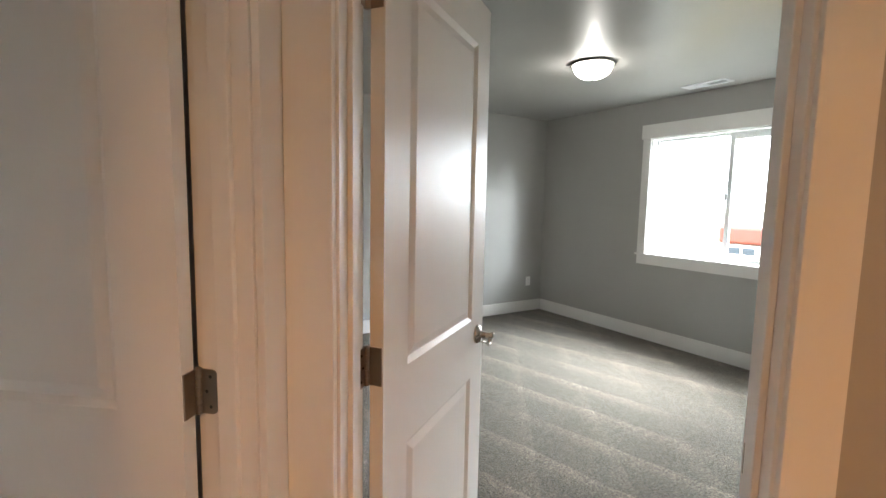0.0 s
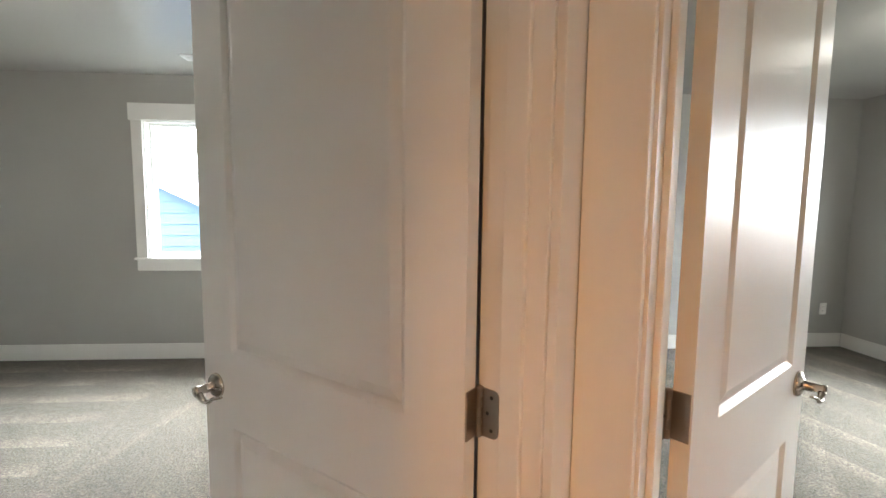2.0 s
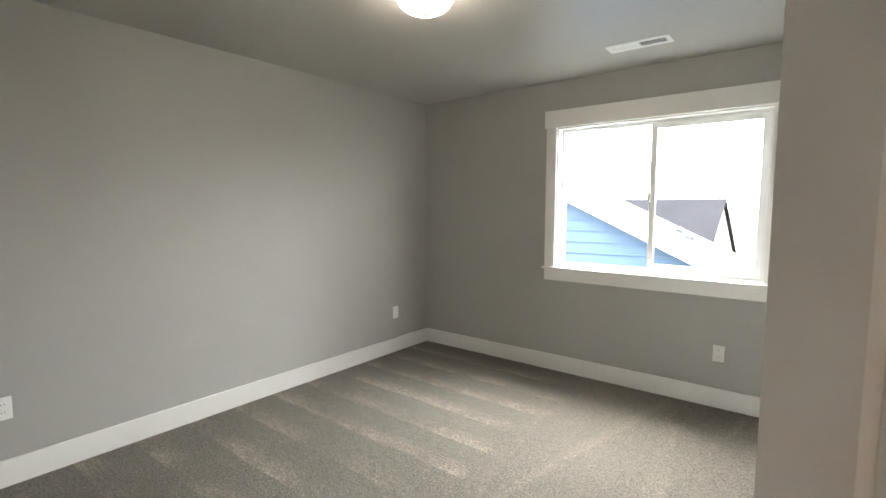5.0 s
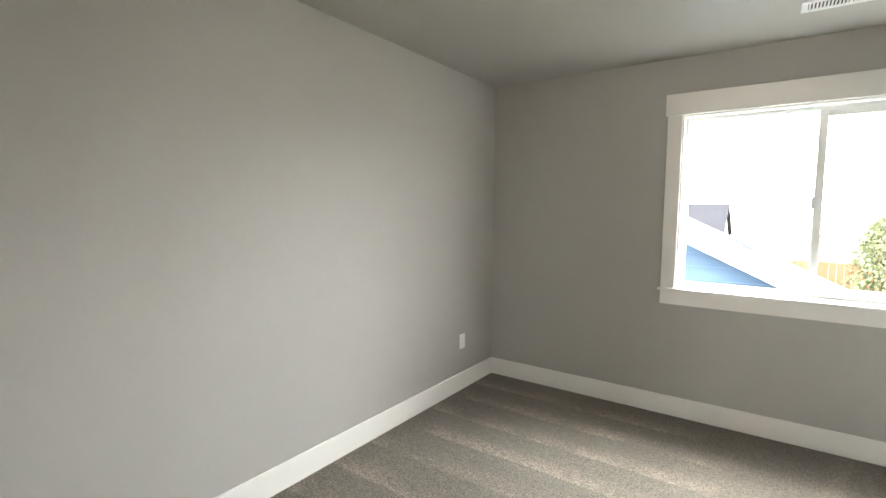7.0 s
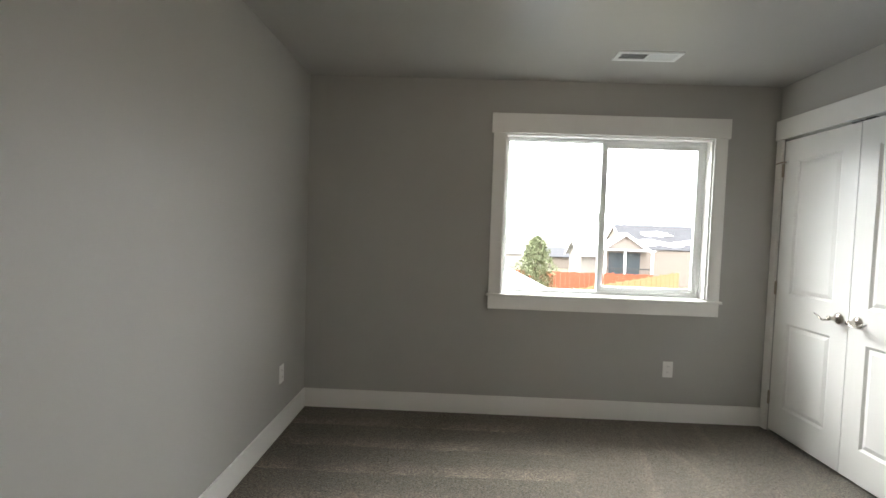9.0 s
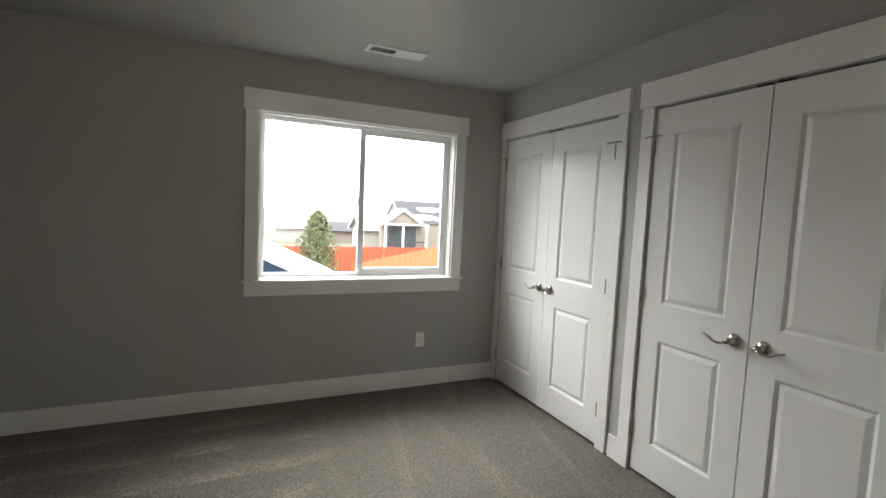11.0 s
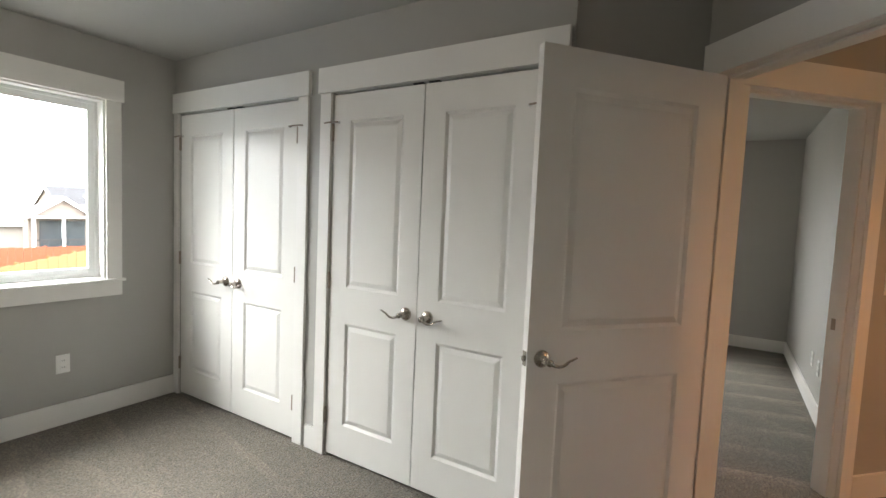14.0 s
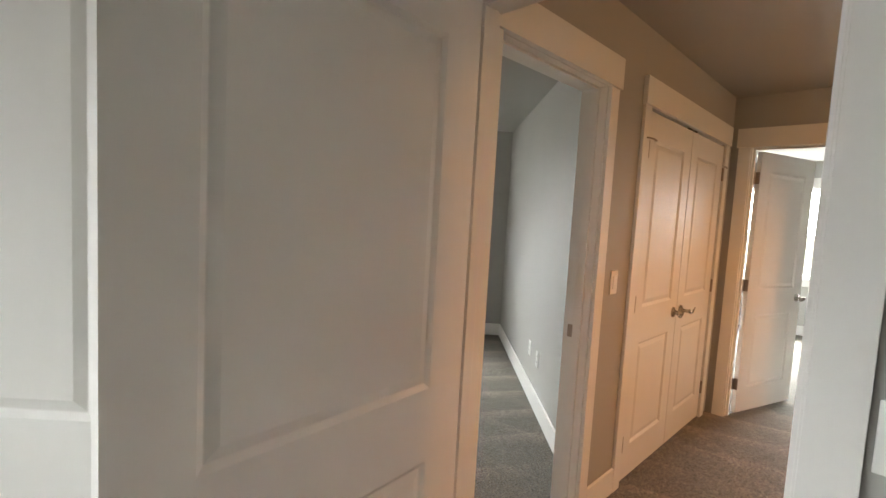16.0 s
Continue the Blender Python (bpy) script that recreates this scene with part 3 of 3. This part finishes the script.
slider_window("window_1", pose(0, 0, 0), *WIN_X, *WIN_Z, "white vinyl slider window with flat white casing")
slider_window("window_2", pose(7.97, 0, 0, 0, 0, -90), -WINB_Y[1], -WINB_Y[0], *WIN_Z, "white vinyl slider window with flat white casing")
slider_window("window_3", HALL @ pose(12.2, 0, 0, 0, 0, -90), -1.2, 1.2, 0.8, 2.05, "bright window of the end room")


# ---- lamps, vents, outlets, switches ----
def dome_lamp(place, shade_mat, label):
    ob = thing("ceiling_lamp", pose(place[0], place[1], CEIL), label, "ceiling lamp")
    rim = [(0.0, -0.001), (0.135, -0.001), (0.15, -0.006), (0.157, -0.011), (0.158, -0.015), (0.15, -0.018), (0.143, -0.016), (0.141, -0.012)]
    part("rim", lathe(bmesh.new(), rim, Matrix.Identity(4), 48), RIM, ob, "brushed nickel rim", smooth=True)
    dome = [(0.143 * math.cos(radians(k * 9)) ** 0.85, -0.016 - 0.098 * math.sin(radians(k * 9))) for k in range(10)] + [(0.0, -0.114)]
    sh = part("shade", lathe(bmesh.new(), dome, Matrix.Identity(4), 48), shade_mat, ob, "lit frosted glass dome", smooth=True)
    sh.visible_shadow = False
    part("finial", lathe(bmesh.new(), [(0.009, -0.113), (0.01, -0.117), (0.006, -0.122), (0.0, -0.123)], Matrix.Identity(4), 16), NICKEL, ob, smooth=True)
    return ob


dome_lamp(LAMP_A, SHADE_A, "lit frosted dome ceiling lamp with nickel rim")
dome_lamp(LAMP_B, SHADE_A, "lit frosted dome ceiling lamp with nickel rim")
dome_lamp(LAMP_HALL, SHADE_HALL, "unseen warm lit dome ceiling lamp in the hall")
# housing for the added far hall lamp
dome_lamp(LAMP_ADDED, SHADE_HALL, "unseen warm lit dome ceiling lamp in the hall")


def register(m, label="white metal ceiling register, half its louvres open"):
    """A ceiling register 0.38 long with two banks of louvres."""
    ob = thing("ceiling_vent", m, label, "air vent")
    L, W = 0.19, 0.07
    # dark sheet drawn for the shade up in the duct
    part("duct_shade", blocks((-L + 0.02, L - 0.02, -W + 0.02, W - 0.02, -0.003, -0.001)), DARK, ob)
    part("vent_frame", blocks((-L, L, -W, -W + 0.026, -0.008, -0.0005), (-L, L, W - 0.026, W, -0.008, -0.0005), (-L, -L + 0.026, -W + 0.026, W - 0.026, -0.008, -0.0005),
                              (L - 0.026, L, -W + 0.026, W - 0.026, -0.008, -0.0005), (-0.006, 0.006, -W + 0.026, W - 0.026, -0.008, -0.0005)), VINYL, ob)
    for bank in (-1, 1):
        for k in range(11):
            x = bank * (0.014 + k * 0.0142)
            part("slat", blocks((-0.0006, 0.0006, -W + 0.026, W - 0.026, -0.006, 0.006), m=Matrix.Translation((x, 0, -0.0055)) @ Matrix.Rotation(radians(-50 * bank), 4, "Y")), VINYL, ob)
    return ob


register(pose(2.19, -0.515, CEIL))
register(pose(7.73, -2.055, CEIL, 0, 0, 90))


def outlet(m, label="white duplex outlet with cover plate"):
    ob = thing("wall_outlet", m, label, "outlet")
    plate = part("cover_plate", blocks((-0.036, 0.036, -0.006, -0.0005, -0.058, 0.058), bevel=0.002), PLATE, ob)
    for dz in (-0.021, 0.021):
        r = part("receptacle", blocks((-0.0165, 0.0165, -0.008, -0.0055, dz - 0.014, dz + 0.014), bevel=0.003), PLATE, ob)
        for dx in (-0.006, 0.006):
            part("slot", blocks((dx - 0.001, dx + 0.001, -0.0083, -0.0079, dz - 0.003, dz + 0.006)), DARK, r)
    return ob


def switch(m, gangs=1, label="white rocker light switch"):
    ob = thing("light_switch", m, label, "light switch")
    w = 0.036 + 0.023 * (gangs - 1)
    part("cover_plate", blocks((-w, w, -0.006, -0.0005, -0.058, 0.058), bevel=0.002), PLATE, ob)
    for k in range(gangs):
        x = (k - (gangs - 1) / 2) * 0.046
        part("rocker", blocks((x - 0.0165, x + 0.0165, -0.0095, -0.0055, -0.033, 0.033), bevel=0.0025), PLATE, ob)
    return ob


outlet(pose(2.65, 0, 0.385))
outlet(pose(0, -0.466, 0.385, 0, 0, 90))
outlet(pose(0, -3.26, 0.40, 0, 0, 90))
outlet(pose(7.75, 0.09, 0.385))
outlet(pose(5.85, -4.1, 0.385, 0, 0, 180))
outlet(pose(6.15, -4.1, 0.385, 0, 0, 180))
switch(pose(4.98, -4.1, 1.16, 0, 0, 180))
switch(HALL @ pose(6.27, WALL_B, 1.15))
switch(HALL @ pose(DOOR_WALL, -0.69, 1.14, 0, 0, -90), 2)


# ---- outdoors ----
GROUND_Z = -3.0
LAWN = material("dormant_winter_grass", (0.1, 0.095, 0.06), 0.95, grain=40, depth=0.02, spread=0.25, blotch=0.3)
FENCE_RED = material("red_cedar_fence_stain", (0.25, 0.06, 0.025), 0.7, grain=30, depth=0.002, spread=0.15)
SIDING_BLUE = material("blue_lap_siding", (0.06, 0.11, 0.19), 0.6, grain=60, depth=0.001, spread=0.05)
SIDING_TAN = material("tan_lap_siding", (0.17, 0.14, 0.12), 0.6, grain=60, depth=0.001, spread=0.06)
SNOW_ROOF = material("frosted_pale_shingles", (0.45, 0.45, 0.47), 0.85, grain=50, depth=0.004, spread=0.12, blotch=0.8)
ROOF = material("grey_shingles", (0.042, 0.042, 0.048), 0.85, grain=50, depth=0.004, spread=0.2, blotch=0.8)
# grey shingles set very dark, so the bright sky doesn't bleach them white
DARK_ROOF = material("darkened_grey_shingles", (0.02, 0.02, 0.024), 0.9, grain=50, depth=0.004, spread=0.2, blotch=0.8, gloss=0.15)
FASCIA = material("white_fascia", (0.8, 0.8, 0.8), 0.5, spread=0.02)
BARK = material("grey_brown_bark", (0.14, 0.11, 0.08), 0.9, grain=60, depth=0.01, spread=0.3)
LEAF = material("yellow_green_foliage", (0.11, 0.125, 0.06), 0.7, grain=20, spread=0.35)
DARK_GLASS = material("dark_house_window", (0.05, 0.06, 0.07), 0.1, spread=0.1, bump=0)
MACHINE_RED = material("dull_red_machine_paint", (0.16, 0.035, 0.02), 0.5, spread=0.1)
SIDING_PALE = material("pale_grey_lap_siding", (0.3, 0.28, 0.26), 0.6, grain=60, depth=0.001, spread=0.06)
FENCE_ORANGE = material("orange_cedar_fence_stain", (0.33, 0.11, 0.035), 0.7, grain=30, depth=0.002, spread=0.15)
MACHINE = material("yellow_machine_paint", (0.5, 0.3, 0.03), 0.4, spread=0.08)

structure("ground", blocks((-600, 600, -600, 600, GROUND_Z - 0.5, GROUND_Z)), LAWN, "dormant lawns below the windows reaching the horizon", "ground")


def house(m, w, d, h, rise, siding, roofing, label, eave=0.45, openings=True):
    """A gabled house: ridge along local y, gable ends at y=0 and y=d, base at z=0."""
    ob = thing("house", m, label, "house")
    bm = bmesh.new()
    sec = [(-w / 2, 0), (w / 2, 0), (w / 2, h), (0, h + rise), (-w / 2, h)]
    f = [bm.verts.new((x, 0, z)) for x, z in sec]
    b = [bm.verts.new((x, d, z)) for x, z in sec]
    bm.faces.new(f)
    bm.faces.new(b[::-1])
    for k in range(5):
        j = (k + 1) % 5
        bm.faces.new((f[j], f[k], b[k], b[j]))
    bmesh.ops.recalc_face_normals(bm, faces=bm.faces)
    part("wall", bm, siding, ob)
    for k in range(int((h + rise) / 0.19)):          # courses of lap siding on the gable facing the window
        z = k * 0.19
        half = w / 2 if z < h else max(0.0, (w / 2) * (1 - (z - h) / rise))
        if half > 0.2 and siding is SIDING_BLUE:
            part("siding_board", blocks((-half + 0.02, half - 0.02, -0.022, 0.0, z, z + 0.02)), siding, ob)
    slope = math.atan2(rise, w / 2)
    run = (w / 2 + eave) / math.cos(slope)
    for s in (-1, 1):
        t = Matrix.Translation((0, 0, h + rise + 0.02)) @ Matrix.Rotation(s * slope, 4, "Y")
        roof = part("roof", blocks((0, s * run, -eave, d + eave, 0, 0.09), m=t), roofing, ob)
        part("rake_board", blocks((0, s * run, -eave - 0.03, -eave, -0.14, 0.08), m=t), FASCIA, roof)
    if openings:
        for wx in (-w * 0.24, w * 0.24):
            win = part("window", blocks((wx - 0.62, wx + 0.62, -0.06, 0.0, h * 0.52, h * 0.52 + 1.3)), FASCIA, ob)
            part("pane", blocks((wx - 0.5, wx + 0.5, -0.075, -0.06, h * 0.52 + 0.12, h * 0.52 + 1.18)), DARK_GLASS, win)
    return ob


def board_fence(m, length, height, label, mat=FENCE_RED):
    ob = thing("fence", m, label, "fence")
    n = int(length / 0.3)
    me = mesh_of("board", blocks((0.006, 0.294, -0.02, 0.0, 0.03, height)), mat)
    for k in range(n):
        b = new("board", me)
        b.parent = ob
        b.location = (k * 0.3, 0.004 * (k % 3), 0.02 * math.sin(k * 1.7))
    for z in (0.3, height - 0.3):
        part("rail", blocks((0, length, 0.012, 0.05, z, z + 0.09)), mat, ob)
    for k in range(0, n + 1, 8):
        part("post", blocks((k * 0.3 - 0.05, k * 0.3 + 0.05, 0.05, 0.15, 0, height + 0.05)), mat, ob)
    return ob


def tree(m, height, spread, label):
    rng = random.Random(7)
    ob = thing("tree", m, label, "tree")
    part("trunk", sweep(bmesh.new(), [(0, 0, 0), (0.05, 0.02, height * 0.3), (-0.03, 0.05, height * 0.6), (0, 0, height * 0.9)], [0.16, 0.12, 0.07, 0.02]), BARK, ob)
    for k in range(12):
        z = height * (0.2 + 0.055 * k)
        a = k * 2.4
        r = spread * (0.9 - 0.05 * k)
        part("limb", sweep(bmesh.new(), [(0, 0, z), (r * 0.5 * math.cos(a), r * 0.5 * math.sin(a), z + 0.35), (r * math.cos(a), r * math.sin(a), z + 0.9)], [0.045, 0.03, 0.01], steps=6), BARK, ob)
    verts, faces = [], []
    for k in range(3200):
        u = rng.random()
        z = height * (0.16 + 0.86 * u)
        r = spread * (math.sin(math.pi * min(1, 0.18 + 0.82 * u)) ** 0.7) * (0.35 + 0.75 * rng.random() ** 0.5) * (0.8 + 0.3 * math.sin(9 * u + 3 * math.floor(rng.random() * 4)))
        a = rng.random() * 2 * math.pi
        c = Vector((r * math.cos(a), r * math.sin(a), z))
        rot = Euler((rng.random() * 6, rng.random() * 6, rng.random() * 6)).to_matrix()
        s = 0.06 + 0.06 * rng.random()
        i = len(verts)
        verts += [tuple(c + rot @ Vector(q)) for q in ((-s, 0, 0), (0, -s * 0.5, 0.02), (s, 0, 0), (0, s * 0.5, 0.02))]
        faces.append((i, i + 1, i + 2, i + 3))
    me = bpy.data.meshes.new("crown")
    me.from_pydata(verts, [], faces)
    me.materials.append(LEAF)
    crown = new("crown", me)
    crown.parent = ob
    return ob


house(pose(-2.36, 4.04, GROUND_Z), 9.92, 0.85, 3.32, 2.37, SIDING_BLUE, SNOW_ROOF, "neighbouring blue-sided gable with white rake boards", eave=0.28, openings=False)
house(pose(-6.0, 17.0, GROUND_Z, 0, 0, -90), 8.0, 6.4, 2.2, 2.4, SIDING_PALE, DARK_ROOF, "house with a plain grey shingle roof", eave=0.12, openings=False)
house(pose(15.3, 36.0, GROUND_Z), 3.7, 0.95, 3.25, 1.25, SIDING_TAN, SNOW_ROOF, "tan gabled porch front with snow on its roof", eave=0.3, openings=False)
house(pose(16.2, 41.4, GROUND_Z, 0, 0, -90), 6.4, 9.0, 3.2, 2.1, SIDING_TAN, ROOF, "tan house with patchy snow on grey shingles", eave=0.12, openings=False)
house(pose(14.2, 47.5, GROUND_Z, 0, 0, -90), 5.0, 4.2, 2.3, 1.45, SIDING_PALE, SNOW_ROOF, "pale house with a snowy roof", openings=False)
house(pose(12.8, 58.0, GROUND_Z, 0, 0, -90), 6.0, 4.5, 1.5, 0.9, SIDING_TAN, ROOF, "far low house with a brown-grey roof", openings=False)
house(pose(6.3, 58.0, GROUND_Z, 0, 0, -90), 5.0, 3.4, 1.7, 0.7, SIDING_PALE, SNOW_ROOF, "far pale house beyond the fences", openings=False)
house(pose(40.0, 24.0, GROUND_Z, 0, 0, 0), 9.0, 9.0, 3.0, 2.2, SIDING_TAN, ROOF, "far tan house with grey roof")


def porch(m):
    """The covered deck under the gabled front: deck, posts, rail and a dark recess with glazed doors."""
    ob = thing("porch", m, "shaded back porch with white posts and railing", "porch")
    part("deck", blocks((-2.0, 2.0, -1.2, -0.1, 0.55, 0.75)), SIDING_TAN, ob)
    for x in (-1.9, -0.3, 1.9):
        part("post", blocks((x - 0.08, x + 0.08, -1.15, -1.0, 0.0, 3.1)), FASCIA, ob)
    part("railing", blocks((-1.8, 1.8, -1.12, -1.06, 1.6, 1.7), *[(-1.8 + 0.2 * k, -1.77 + 0.2 * k, -1.1, -1.07, 0.75, 1.6) for k in range(18)]), DARK, ob)
    part("glazed_door", blocks((-1.3, 1.3, -0.1, -0.08, 0.76, 2.9)), DARK_GLASS, ob)
    part("porch_roof", blocks((-2.1, 2.1, -1.25, -0.02, 3.1, 3.22)), SNOW_ROOF, ob)


porch(pose(15.3, 36.0, GROUND_Z))


def snow_patch(m, seed):
    """A ragged remnant of snow lying on a roof slope."""
    rng = random.Random(seed)
    bm = bmesh.new()
    rim = [bm.verts.new(((0.8 + 0.9 * rng.random()) * math.cos(k * 0.45), (0.25 + 0.35 * rng.random()) * math.sin(k * 0.45), 0.0)) for k in range(14)]
    bm.faces.new(rim)
    grown = bmesh.ops.extrude_face_region(bm, geom=bm.faces[:])["geom"]
    bmesh.ops.translate(bm, verts=[v for v in grown if isinstance(v, bmesh.types.BMVert)], vec=(0, 0, 0.05))
    bmesh.ops.recalc_face_normals(bm, faces=bm.faces)
    ob = new("snow_patch", mesh_of("snow_patch", bm, SNOW))
    ob.matrix_basis = m
    tagged(ob, "ragged patch of snow on grey shingles", "snow", "snow on the roof")


SNOW = material("old_snow", (0.8, 0.81, 0.83), 0.8, grain=30, depth=0.01, spread=0.05)
SLOPE = math.degrees(math.atan2(2.1, 3.2))
for k, (x, up) in enumerate(((18.6, 0.45), (20.6, 0.3), (22.4, 0.5), (19.6, 1.2))):
    snow_patch(pose(x, 41.4 - 3.2 + up / math.tan(radians(SLOPE)), GROUND_Z + 3.2 + up + 0.14, SLOPE), k)
for x, y in ((1.46, 4.54), (1.64, 4.33)):
    vent = thing("roof_vent", pose(x, y, GROUND_Z + 3.32 + 2.37 * (1 - (x + 2.36) / 4.96) + 0.125, 0, math.degrees(math.atan2(2.37, 4.96))), "small dark roof vent on the snowy roof", "roof vent")
    part("hood", blocks((-0.07, 0.07, -0.06, 0.06, 0.0, 0.06), bevel=0.01), DARK_GLASS, vent)
board_fence(pose(1.5, 26.0, GROUND_Z), 12.0, 1.95, "red-stained cedar board fence round a yard")
board_fence(pose(6.4, 17.0, GROUND_Z, 0, 0, 49.6), 15.6, 1.95, "orange cedar board fence between two yards", FENCE_ORANGE)
tree(pose(5.2, 20.0, GROUND_Z), 4.1, 0.95, "small bushy tree with pale green leaves")


def loader(m):
    """A parked wheeled loader: body, cab with panes, deck, four wheels."""
    ob = thing("construction_machine", m, "rust-orange and yellow construction machine parked outside", "machine")
    part("body", blocks((-0.8, 0.8, -1.0, 0.75, 1.5, 3.6), bevel=0.12), MACHINE_RED, ob)
    cab = part("cab", blocks((-0.7, 0.7, 0.78, 1.9, 2.1, 3.2), bevel=0.08), VINYL, ob)
    part("pane", blocks((-0.72, -0.7, 0.95, 1.3, 2.5, 3.1)), DARK_GLASS, cab)
    part("pane", blocks((-0.72, -0.7, 1.38, 1.75, 2.5, 3.1)), DARK_GLASS, cab)
    part("cab_roof", blocks((-0.85, 0.85, 0.6, 2.0, 3.22, 3.75), bevel=0.08), MACHINE_RED, cab)
    part("deck", blocks((-0.9, 0.9, -0.2, 2.6, 0.8, 2.35), bevel=0.1), MACHINE, ob)
    for x in (-0.9, 0.9):
        for y in (-0.4, 1.8):
            part("wheel", lathe(bmesh.new(), [(0, -0.2), (0.55, -0.2), (0.62, -0.12), (0.62, 0.12), (0.55, 0.2), (0, 0.2)], Matrix.Translation((x, y, 0.62)) @ Matrix.Rotation(radians(90), 4, "Y"), 20), DARK, ob)
    return ob


loader(pose(20.0, 1.7, GROUND_Z))
